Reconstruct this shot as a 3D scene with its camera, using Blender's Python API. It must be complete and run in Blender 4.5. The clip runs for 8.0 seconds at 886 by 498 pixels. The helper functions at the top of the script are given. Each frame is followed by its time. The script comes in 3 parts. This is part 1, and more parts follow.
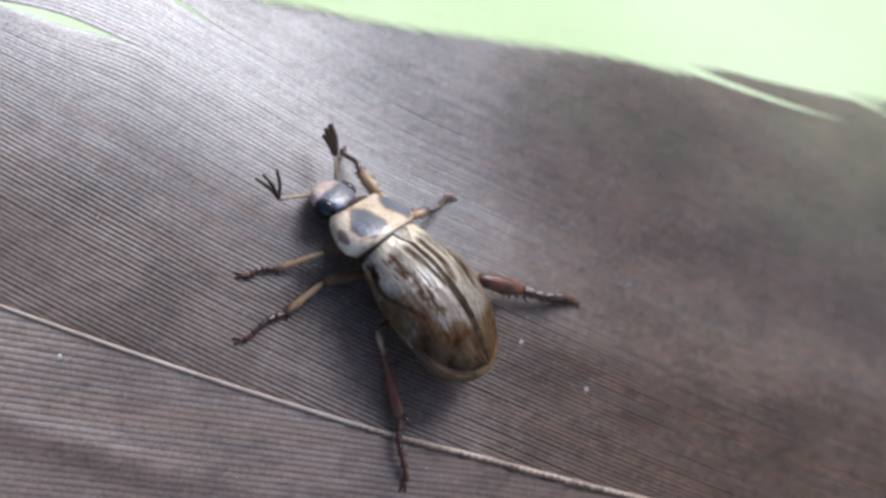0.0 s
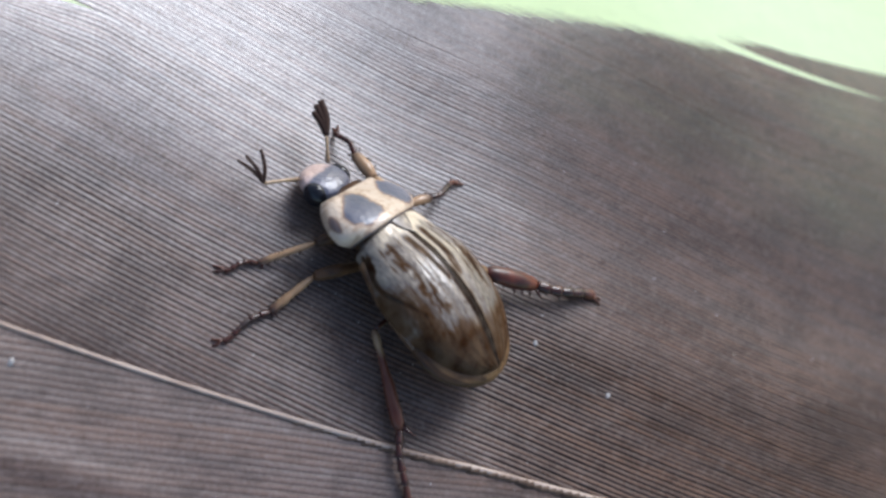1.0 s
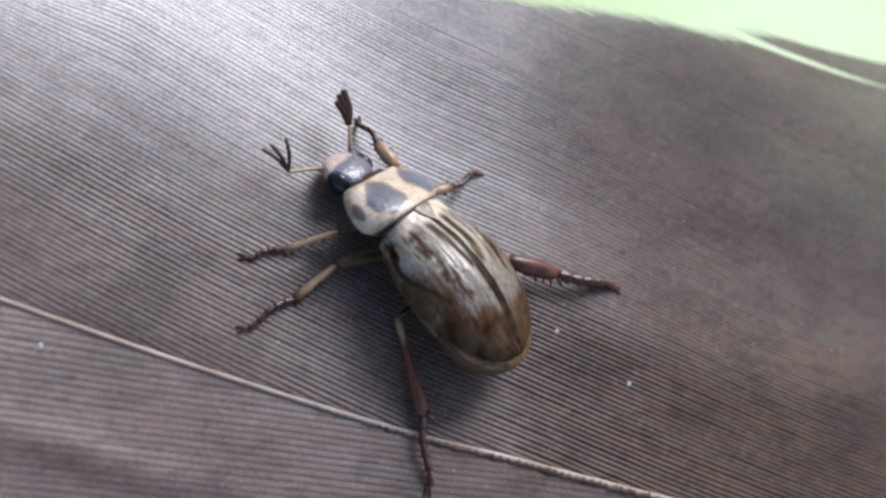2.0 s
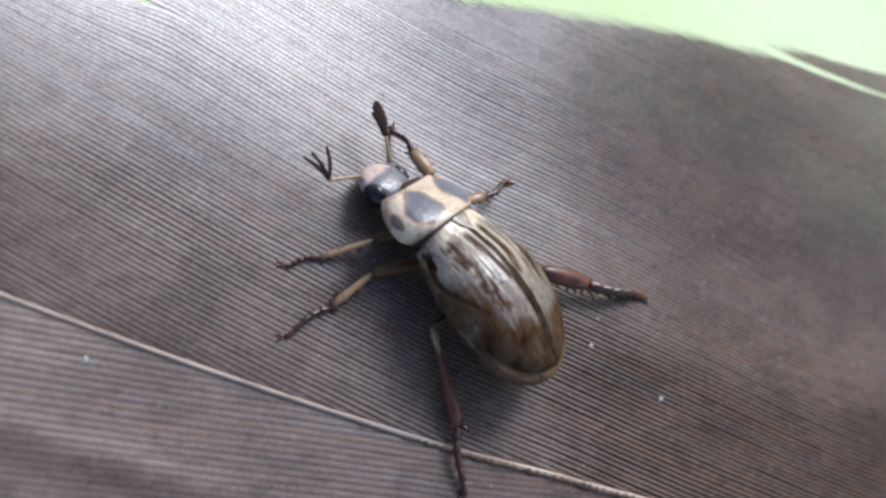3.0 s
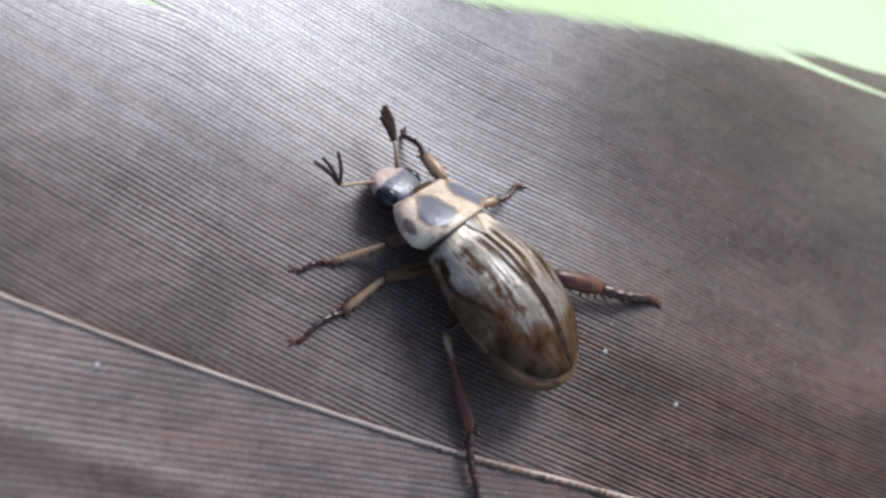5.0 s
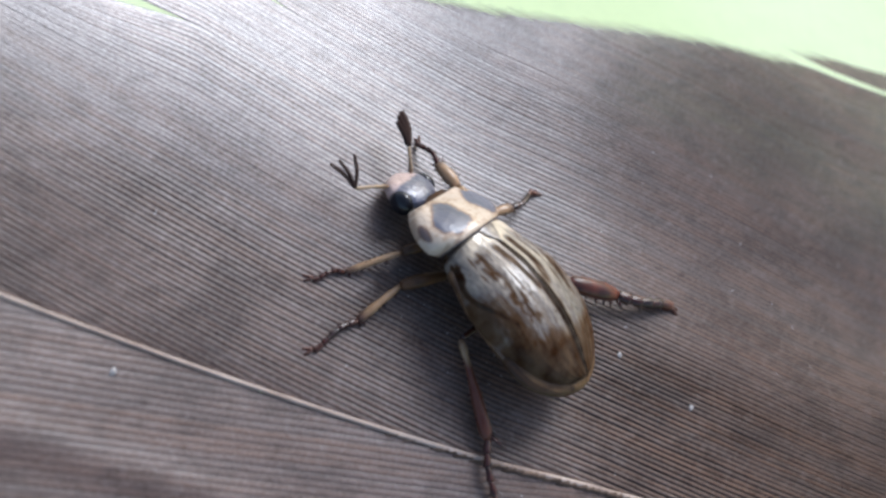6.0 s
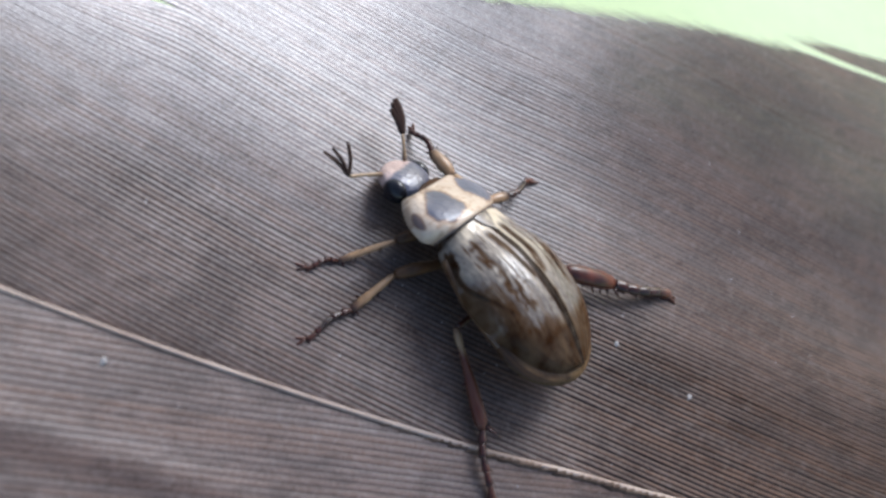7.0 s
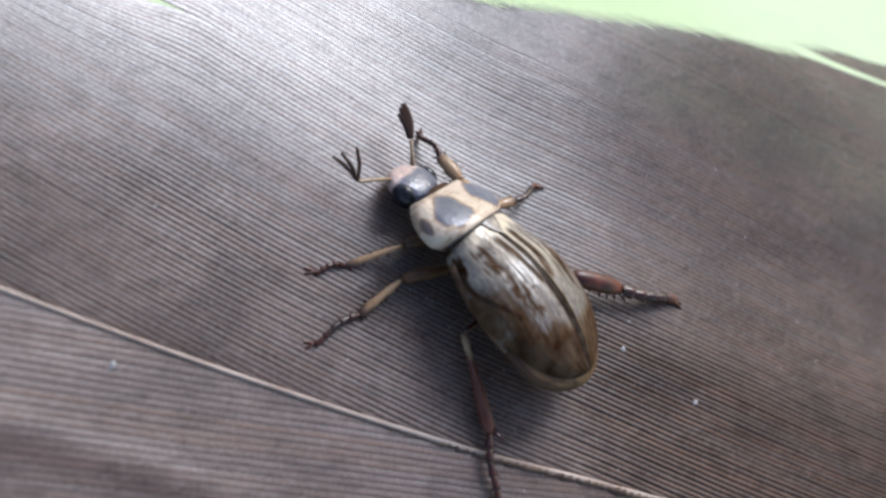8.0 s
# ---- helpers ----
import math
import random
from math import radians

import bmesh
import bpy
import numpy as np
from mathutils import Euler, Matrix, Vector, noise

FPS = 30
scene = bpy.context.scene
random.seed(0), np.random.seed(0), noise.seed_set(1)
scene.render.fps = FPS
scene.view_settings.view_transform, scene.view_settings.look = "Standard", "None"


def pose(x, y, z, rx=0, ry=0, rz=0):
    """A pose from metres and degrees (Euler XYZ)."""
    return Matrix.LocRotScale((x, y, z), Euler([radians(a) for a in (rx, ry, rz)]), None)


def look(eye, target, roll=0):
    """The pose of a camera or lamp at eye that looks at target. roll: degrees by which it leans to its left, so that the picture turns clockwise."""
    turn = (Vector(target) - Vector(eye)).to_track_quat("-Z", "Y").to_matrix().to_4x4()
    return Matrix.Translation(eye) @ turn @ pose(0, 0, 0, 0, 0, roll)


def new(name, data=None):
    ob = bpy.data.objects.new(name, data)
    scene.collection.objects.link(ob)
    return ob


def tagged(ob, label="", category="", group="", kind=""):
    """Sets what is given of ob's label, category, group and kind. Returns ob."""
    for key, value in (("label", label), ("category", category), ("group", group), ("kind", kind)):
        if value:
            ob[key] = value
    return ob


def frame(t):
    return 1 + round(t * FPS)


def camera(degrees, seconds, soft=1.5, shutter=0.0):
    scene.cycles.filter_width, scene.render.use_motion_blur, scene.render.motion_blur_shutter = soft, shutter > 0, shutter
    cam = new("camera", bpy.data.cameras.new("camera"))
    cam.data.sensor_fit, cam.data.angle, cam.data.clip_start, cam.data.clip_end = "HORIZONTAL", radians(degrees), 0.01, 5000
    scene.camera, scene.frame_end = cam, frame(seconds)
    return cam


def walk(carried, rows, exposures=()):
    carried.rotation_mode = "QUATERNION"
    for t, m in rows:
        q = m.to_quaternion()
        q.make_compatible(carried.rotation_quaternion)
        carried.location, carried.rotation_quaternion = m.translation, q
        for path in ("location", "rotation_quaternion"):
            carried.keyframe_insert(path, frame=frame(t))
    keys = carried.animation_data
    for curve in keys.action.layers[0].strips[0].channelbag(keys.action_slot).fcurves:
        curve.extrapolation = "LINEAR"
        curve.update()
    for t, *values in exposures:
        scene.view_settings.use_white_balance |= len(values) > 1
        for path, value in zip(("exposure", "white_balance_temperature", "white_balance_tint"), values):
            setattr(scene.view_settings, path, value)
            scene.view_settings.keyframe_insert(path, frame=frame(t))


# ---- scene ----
# ---- camera ----
MM = 0.001
cam = camera(46.0, 8.0, soft=2.9)
PATH = [
    (0, -5.523, 3.867, 39.300, 17.00, -8.00, 0.00),
    (0.5, -5.100, 4.949, 35.508, 16.93, -7.60, -0.00),
    (1, -4.761, 4.612, 35.147, 17.30, -7.40, -0.15),
    (1.5, -4.601, 4.539, 35.176, 17.06, -6.97, -0.15),
    (2, -5.240, 3.941, 35.102, 17.67, -6.93, -0.14),
    (2.2, -5.754, 4.127, 35.036, 17.57, -7.16, -0.15),
    (3.3, -7.726, 4.867, 35.034, 16.73, -8.89, 0.39),
    (3.5, -7.580, 4.686, 35.154, 16.65, -8.94, 0.38),
    (4, -7.545, 4.727, 34.925, 17.03, -8.69, 0.28),
    (4.5, -7.337, 4.465, 34.753, 16.82, -8.46, 0.17),
    (4.7, -7.625, 4.877, 34.617, 17.07, -8.60, 0.31),
    (5.8, -7.981, 4.397, 34.732, 17.99, -7.60, -0.08),
    (6, -7.803, 4.353, 34.644, 18.36, -7.51, -0.13),
    (6.5, -7.538, 4.365, 34.453, 18.14, -7.30, -0.10),
    (7, -7.372, 4.207, 34.312, 18.16, -7.13, -0.26),
    (7.5, -7.264, 4.014, 34.383, 18.17, -7.09, -0.11),
    (8, -7.704, 4.326, 34.372, 18.17, -7.30, -0.07),
]
cam.data.dof.use_dof = True
cam.data.dof.focus_distance = 35.8 * MM
cam.data.dof.aperture_fstop = 54.0
walk(cam, [(t, pose(x * MM, y * MM, z * MM, rx, ry, rz)) for t, x, y, z, rx, ry, rz in PATH])

# ---- light ----
SUN_DIR = Vector((0.72, 1.0, 0.82)).normalized()
world = bpy.data.worlds.new("sky")
scene.world = world
world.use_nodes = True
wn = world.node_tree.nodes
sky = wn.new("ShaderNodeTexSky")
sky.sky_type = "NISHITA"
sky.sun_disc = False
sky.sun_elevation = math.asin(SUN_DIR.z)
sky.sun_rotation = math.atan2(SUN_DIR.x, SUN_DIR.y)
sky.dust_density = 2.0
world.node_tree.links.new(sky.outputs[0], wn["Background"].inputs[0])
wn["Background"].inputs[1].default_value = 0.15
sun = new("sun", bpy.data.lights.new("sun", "SUN"))
sun.data.energy = 1.88
sun.data.angle = radians(26)
sun.data.color = (0.76, 0.855, 1.0)
sun.matrix_world = look(SUN_DIR * 2, (0, 0, 0))
scene.view_settings.exposure = 0.83


# ---- materials ----
def material(name):
    m = bpy.data.materials.new(name)
    m.use_nodes = True
    nt = m.node_tree
    return m, nt, nt.nodes["Principled BSDF"]


def node(nt, kind, **values):
    n = nt.nodes.new(kind)
    for key, value in values.items():
        n.inputs[key].default_value = value
    return n


def noise_tex(nt, scale, detail=4.0, coord="Object", stretch=None):
    c = nt.nodes.new("ShaderNodeTexCoord")
    n = node(nt, "ShaderNodeTexNoise", Scale=scale, Detail=detail)
    if stretch:
        mp = nt.nodes.new("ShaderNodeMapping")
        mp.inputs["Scale"].default_value = stretch
        nt.links.new(c.outputs[coord], mp.inputs[0])
        nt.links.new(mp.outputs[0], n.inputs["Vector"])
    else:
        nt.links.new(c.outputs[coord], n.inputs["Vector"])
    return n.outputs["Fac"]


def ramp(nt, fac, stops):
    r = nt.nodes.new("ShaderNodeValToRGB")
    e = r.color_ramp.elements
    e[0].position, e[0].color = stops[0][0], (*stops[0][1], 1)
    e[1].position, e[1].color = stops[-1][0], (*stops[-1][1], 1)
    for p, c in stops[1:-1]:
        x = e.new(p)
        x.color = (*c, 1)
    nt.links.new(fac, r.inputs[0])
    return r.outputs[0]


def mix(nt, fac, a, b, how="MIX"):
    n = nt.nodes.new("ShaderNodeMix")
    n.data_type, n.blend_type = "RGBA", how
    for socket, value in ((n.inputs[0], fac), (n.inputs[6], a), (n.inputs[7], b)):
        if isinstance(value, (float, int)):
            socket.default_value = value
        elif isinstance(value, tuple):
            socket.default_value = (*value, 1)
        else:
            nt.links.new(value, socket)
    return n.outputs[2]


def maths(nt, op, a, b=0.0):
    n = nt.nodes.new("ShaderNodeMath")
    n.operation = op
    for socket, value in ((n.inputs[0], a), (n.inputs[1], b)):
        if isinstance(value, (float, int)):
            socket.default_value = value
        else:
            nt.links.new(value, socket)
    return n.outputs[0]


def relief(nt, bsdf, height, strength, distance):
    b = node(nt, "ShaderNodeBump", Strength=strength, Distance=distance)
    nt.links.new(height, b.inputs["Height"])
    nt.links.new(b.outputs[0], bsdf.inputs["Normal"])


def attribute(nt, name):
    a = nt.nodes.new("ShaderNodeAttribute")
    a.attribute_name = name
    return a.outputs["Fac"]


def feather_material():
    m, nt, b = material("feather")
    uv = nt.nodes.new("ShaderNodeUVMap")
    sep = nt.nodes.new("ShaderNodeSeparateXYZ")
    nt.links.new(uv.outputs[0], sep.inputs[0])
    along, across = sep.outputs[0], sep.outputs[1]
    # the bare shaft of each barb is paler than the barbules beside it
    shaft = ramp(nt, across, [(0.08, (0, 0, 0)), (0.3, (0.55, 0.55, 0.55)), (0.5, (1, 1, 1)), (0.7, (0.55, 0.55, 0.55)), (0.92, (0, 0, 0))])
    # in ruffled patches the barbules hide it
    ruffle = ramp(nt, noise_tex(nt, 330.0, 4.0, stretch=(0.7, 1.0, 1.0)), [(0.36, (0.5, 0.5, 0.5)), (0.58, (1, 1, 1))])
    frayed = ramp(nt, noise_tex(nt, 2100.0, 3.0, stretch=(0.45, 1.0, 1.0)), [(0.34, (0.6, 0.6, 0.6)), (0.52, (1, 1, 1))])
    shaft = maths(nt, "MULTIPLY", shaft, maths(nt, "MULTIPLY", ruffle, frayed))
    info = nt.nodes.new("ShaderNodeObjectInfo")
    big = noise_tex(nt, 160.0, 3.0)
    fine = noise_tex(nt, 9000.0, 2.0)
    dust = noise_tex(nt, 2600.0, 4.0)
    base = ramp(nt, big, [(0.3, (0.0105, 0.0043, 0.0024)), (0.7, (0.0200, 0.0081, 0.0046))])
    base = mix(nt, maths(nt, "MULTIPLY", shaft, 1.05), base, (0.136, 0.073, 0.047))
    base = mix(nt, maths(nt, "MULTIPLY", info.outputs["Random"], 0.4), base, (0.045, 0.036, 0.034))
    base = mix(nt, 0.18, base, ramp(nt, fine, [(0.3, (0.025, 0.018, 0.015)), (0.75, (0.17, 0.14, 0.12))]))
    base = mix(nt, ramp(nt, dust, [(0.56, (0, 0, 0)), (0.74, (0.2, 0.2, 0.2))]), base, (0.20, 0.17, 0.155))
    nt.links.new(base, b.inputs["Base Color"])
    grain = noise_tex(nt, 5200.0, 3.0)
    nt.links.new(maths(nt, "ADD", 0.330, maths(nt, "MULTIPLY", grain, 0.13)), b.inputs["Roughness"])
    gloss = maths(nt, "ADD", 0.98, maths(nt, "MULTIPLY", info.outputs["Random"], 0.22))
    gloss = maths(nt, "ADD", gloss, maths(nt, "MULTIPLY", maths(nt, "SUBTRACT", fine, 0.5), 1.2))
    # gloss falls towards the quill, to paint in the sheen's fading on that side
    sheen_fade = ramp(nt, maths(nt, "ADD", 0.2, maths(nt, "MULTIPLY", along, 0.05)), [(0.05, (1, 1, 1)), (0.27, (0.72, 0.72, 0.72)), (0.4, (0.50, 0.50, 0.50)), (0.65, (0.34, 0.34, 0.34))])
    # vertex level that dims the sheen near the shaft
    sheen_mask = attribute(nt, "sheen_mask")
    gloss = maths(nt, "MULTIPLY", gloss, sheen_mask)
    # barbules shine less than bare shafts; the extra cut near the shaft deepens shade
    matt = maths(nt, "MULTIPLY", maths(nt, "SUBTRACT", 1.0, shaft), maths(nt, "SUBTRACT", 1.45, sheen_mask))
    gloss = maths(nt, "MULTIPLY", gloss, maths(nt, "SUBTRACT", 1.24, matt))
    nt.links.new(maths(nt, "MULTIPLY", gloss, sheen_fade), b.inputs["Specular IOR Level"])
    # the loose outer vane lets some of the ground show through
    nt.links.new(maths(nt, "SUBTRACT", 1.0, attribute(nt, "thin")), b.inputs["Alpha"])
    b.inputs["Specular Tint"].default_value = (0.94, 0.955, 1.0, 1.0)
    wave = node(nt, "ShaderNodeTexWave", Scale=1.0, Distortion=1.5, Detail=2.0)
    v = nt.nodes.new("ShaderNodeCombineXYZ")
    nt.links.new(maths(nt, "ADD", maths(nt, "MULTIPLY", along, 9.0), maths(nt, "MULTIPLY", across, 1.2)), v.inputs[0])
    nt.links.new(v.outputs[0], wave.inputs["Vector"])
    relief(nt, b, maths(nt, "ADD", wave.outputs["Fac"], fine), 0.5, 0.0000022)
    return m


def pigment_material(name, pale, dark, rough, coat=0.0, bump=0.15, shine=0.5, dull=0.0, film=0.2, stops=None):
    m, nt, b = material(name)
    p = attribute(nt, "pigment")
    mott = noise_tex(nt, 2200.0, 3.0)
    light = ramp(nt, noise_tex(nt, 700.0, 4.0), [(0.3, tuple(v * 0.8 for v in pale)), (0.7, tuple(min(1, v * 1.15) for v in pale))])
    col = mix(nt, p, light, dark)
    if stops:
        col = mix(nt, ramp(nt, p, [(0.0, (0, 0, 0)), (0.2, (1, 1, 1))]), light, ramp(nt, p, stops))
    col = mix(nt, 0.06, col, ramp(nt, mott, [(0.35, (0.02, 0.015, 0.01)), (0.65, tuple(pale))]))
    nt.links.new(col, b.inputs["Base Color"])
    nt.links.new(maths(nt, "ADD", maths(nt, "MULTIPLY", mott, 0.2), rough - 0.1), b.inputs["Roughness"])
    # the dark parts of the pattern are the duller ones
    tarnish = maths(nt, "MINIMUM", maths(nt, "MULTIPLY", p, 1.4), 1.0)
    nt.links.new(maths(nt, "SUBTRACT", shine, maths(nt, "MULTIPLY", tarnish, shine * dull)), b.inputs["Specular IOR Level"])
    nt.links.new(maths(nt, "SUBTRACT", coat, maths(nt, "MULTIPLY", tarnish, coat * dull)), b.inputs["Coat Weight"])
    b.inputs["Coat Roughness"].default_value = film
    relief(nt, b, maths(nt, "ADD", maths(nt, "MULTIPLY", noise_tex(nt, 5000.0, 2.0), 0.35), noise_tex(nt, 1700.0, 3.0, stretch=(0.4, 1.0, 1.0))), bump, 0.00005)
    return m


def chitin(name, a, c, rough=0.3, scale=1500.0, coat=0.3):
    m, nt, b = material(name)
    nt.links.new(ramp(nt, noise_tex(nt, scale, 4.0), [(0.36, a), (0.64, c)]), b.inputs["Base Color"])
    b.inputs["Roughness"].default_value = rough
    b.inputs["Specular IOR Level"].default_value = 0.28
    b.inputs["Coat Weight"].default_value = coat
    b.inputs["Coat Roughness"].default_value = 0.135
    relief(nt, b, noise_tex(nt, 7000.0, 3.0), 0.2, 0.00004)
    return m


def ground_material():
    m, nt, b = material("ground")
    col = ramp(nt, noise_tex(nt, 32.0, 2.0), [(0.32, (0.60, 0.71, 0.37)), (0.68, (0.82, 0.86, 0.62))])
    nt.links.new(col, b.inputs["Base Color"])
    b.inputs["Roughness"].default_value = 0.8
    relief(nt, b, noise_tex(nt, 900.0, 3.0), 0.2, 0.0003)
    return m


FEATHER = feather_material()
RACHIS = chitin("rachis", (0.20, 0.138, 0.108), (0.38, 0.305, 0.255), 0.45, 350.0, 0.0)
BASES = chitin("barb_bases", (0.05, 0.028, 0.018), (0.13, 0.085, 0.06), 0.6, 900.0, 0.0)
ELYTRON = pigment_material("elytron", (0.52, 0.43, 0.31), (0.010, 0.007, 0.005), 0.31, 0.40, 0.9, 0.65, 0.96, 0.20, [(0.0, (0.50, 0.40, 0.28)), (0.2, (0.29, 0.240, 0.180)), (0.42, (0.115, 0.095, 0.082)), (0.58, (0.062, 0.034, 0.018)), (0.68, (0.046, 0.020, 0.007)), (0.85, (0.022, 0.008, 0.003)), (1.0, (0.008, 0.005, 0.004))])
PYGIDIUM = pigment_material("pygidium", (0.14, 0.078, 0.034), (0.016, 0.006, 0.003), 0.45, 0.03, 1.6, 0.22)
# blue of the reflected sky is put into the colour of the dark spots
PRONOTUM = pigment_material("pronotum", (0.50, 0.395, 0.30), (0.034, 0.036, 0.052), 0.36, 0.28, 1.4, 0.42, 0.0, 0.24, [(0.0, (0.50, 0.395, 0.30)), (0.2, (0.36, 0.26, 0.18)), (0.5, (0.140, 0.072, 0.048)), (0.6, (0.10, 0.080, 0.078)), (0.8, (0.052, 0.060, 0.092)), (0.93, (0.034, 0.042, 0.072)), (1.0, (0.020, 0.010, 0.006))])
HEAD = pigment_material("head", (0.48, 0.34, 0.29), (0.046, 0.054, 0.088), 0.34, 0.35, 3.2, 0.7, 0.0, 0.24)
ABDOMEN = chitin("abdomen", (0.05, 0.025, 0.012), (0.15, 0.085, 0.042), 0.4)
FEMUR = chitin("femur", (0.026, 0.011, 0.004), (0.078, 0.034, 0.012), 0.5, 1500.0, 0.05)
PALE_LEG = chitin("pale_leg", (0.06, 0.024, 0.010), (0.28, 0.17, 0.085), 0.38, 1500.0, 0.08)
RED_LEG = chitin("red_leg", (0.032, 0.007, 0.004), (0.100, 0.021, 0.009), 0.34, 1800.0, 0.16)
TIBIA = pigment_material("tibia", (0.27, 0.155, 0.075), (0.045, 0.015, 0.007), 0.36, 0.12, 0.8)
HIND_TIBIA = pigment_material("hind_tibia", (0.30, 0.20, 0.11), (0.070, 0.016, 0.008), 0.34, 0.08, 0.8, 0.3)
DARK_LEG = chitin("dark_leg", (0.010, 0.004, 0.003), (0.046, 0.011, 0.006), 0.2, 1500.0, 0.3)
CLAW = chitin("claw", (0.032, 0.009, 0.005), (0.105, 0.029, 0.014), 0.28, 1800.0, 0.2)
EYE = chitin("eye", (0.006, 0.006, 0.008), (0.012, 0.012, 0.015), 0.16, 1500.0, 0.0)
CLUB = chitin("club", (0.014, 0.006, 0.004), (0.030, 0.013, 0.008), 0.75, 1500.0, 0.0)
CLUB.node_tree.nodes["Principled BSDF"].inputs["Specular IOR Level"].default_value = 0.2
STALK = chitin("stalk", (0.10, 0.055, 0.03), (0.26, 0.17, 0.09), 0.4)
HAIR = chitin("hair", (0.32, 0.25, 0.15), (0.45, 0.37, 0.24), 0.5)
SPECK = chitin("speck", (0.24, 0.23, 0.22), (0.42, 0.41, 0.40), 0.7, 1500.0, 0.0)
GROUND = ground_material()


# ---- mesh helpers (all lengths in millimetres) ----
def mesh_object(name, verts, faces, mat, parent=None, uvs=None, pigment=None, smooth=True, thin=None, sheen_mask=None):
    me = bpy.data.meshes.new(name)
    me.from_pydata([tuple(c * MM for c in v) for v in verts], [], faces)
    me.materials.append(mat)
    if smooth:
        me.shade_smooth()
    if uvs:
        layer = me.uv_layers.new(name="UVMap")
        for loop in me.loops:
            layer.data[loop.index].uv = uvs[loop.vertex_index]
    if pigment:
        a = me.attributes.new("pigment", "FLOAT", "POINT")
        a.data.foreach_set("value", pigment)
    if thin:
        a = me.attributes.new("thin", "FLOAT", "POINT")
        a.data.foreach_set("value", thin)
    if sheen_mask:
        a = me.attributes.new("sheen_mask", "FLOAT", "POINT")
        a.data.foreach_set("value", sheen_mask)
    ob = new(name, me)
    ob.parent = parent
    return ob


def grid_faces(rows, cols, closed=False, start=0):
    out = []
    for i in range(rows - 1):
        for j in range(cols if closed else cols - 1):
            k = (j + 1) % cols
            out.append((start + i * cols + j, start + i * cols + k, start + (i + 1) * cols + k, start + (i + 1) * cols + j))
    return out


def smooth01(t):
    t = min(1.0, max(0.0, t))
    return t * t * (3 - 2 * t)


def tube(points, radii, sides=8, flat=1.0, start=0):
    """Verts and faces of a tapering tube along points, with closed ends; flat squeezes it in height."""
    pts = [Vector(p) for p in points]
    verts, faces = [], []
    for i, p in enumerate(pts):
        d = (pts[min(i + 1, len(pts) - 1)] - pts[max(i - 1, 0)]).normalized()
        side = d.cross(Vector((0, 0, 1)))
        side = side.normalized() if side.length > 1e-4 else Vector((1, 0, 0))
        up = side.cross(d)
        for j in range(sides):
            a = 2 * math.pi * j / sides
            verts.append(tuple(p + radii[i] * (side * math.cos(a) + up * (flat * math.sin(a)))))
    faces += grid_faces(len(pts), sides, True, start)
    faces.append(tuple(start + j for j in reversed(range(sides))))
    faces.append(tuple(start + (len(pts) - 1) * sides + j for j in range(sides)))
    return verts, faces


def bezier(points, n):
    """A smooth curve through points, n samples (Catmull-Rom)."""
    p = [Vector(q) for q in points]
    p = [p[0] * 2 - p[1]] + p + [p[-1] * 2 - p[-2]]
    out = []
    segs = len(p) - 3
    for i in range(n):
        s = segs * i / (n - 1)
        k = min(int(s), segs - 1)
        t = s - k
        a, b, c, d = p[k:k + 4]
        out.append(0.5 * (2 * b + (c - a) * t + (2 * a - 5 * b + 4 * c - d) * t * t + (3 * b - a - 3 * c + d) * t ** 3))
    return out


def joined(pieces):
    verts, faces = [], []
    for v, f in pieces:
        n = len(verts)
        verts += v
        faces += [tuple(i + n for i in face) for face in f]
    return verts, faces


# ---- the ground ----
def build_ground():
    n, half = 24, 20000.0
    verts = [(-half + 2 * half * i / n, -half + 2 * half * j / n, -14.0) for i in range(n + 1) for j in range(n + 1)]
    ob = mesh_object("ground", verts, grid_faces(n + 1, n + 1), GROUND)
    tagged(ob, "pale yellow-green ground, bright and out of focus", "ground", kind="structure")


build_ground()


# ---- the feather ----
def rachis_y(x):
    if x > 25:
        return rachis_y(25) - 0.0694 * (x - 25)
    bow = 0.1 * smooth01((2 - x) / 4) + 0.0017 * min(0.0, x + 2) ** 2
    return 8.25 - 0.2289 * x + 0.00319 * x * x - bow


def upper_spread(x):
    """How far a barb of the upper vane has left the shaft, summed along x."""
    if x > 20:
        return upper_spread(20) + 0.109 * (x - 20)
    return 0.149 * x - 0.001 * x * x


def lower_spread(x):
    if x > 0:
        return 0.117 * x - (0.0006 * x * x if x < 40 else 0.96 + 0.048 * (x - 40))
    return 0.117 * x - 0.00325 * x * x


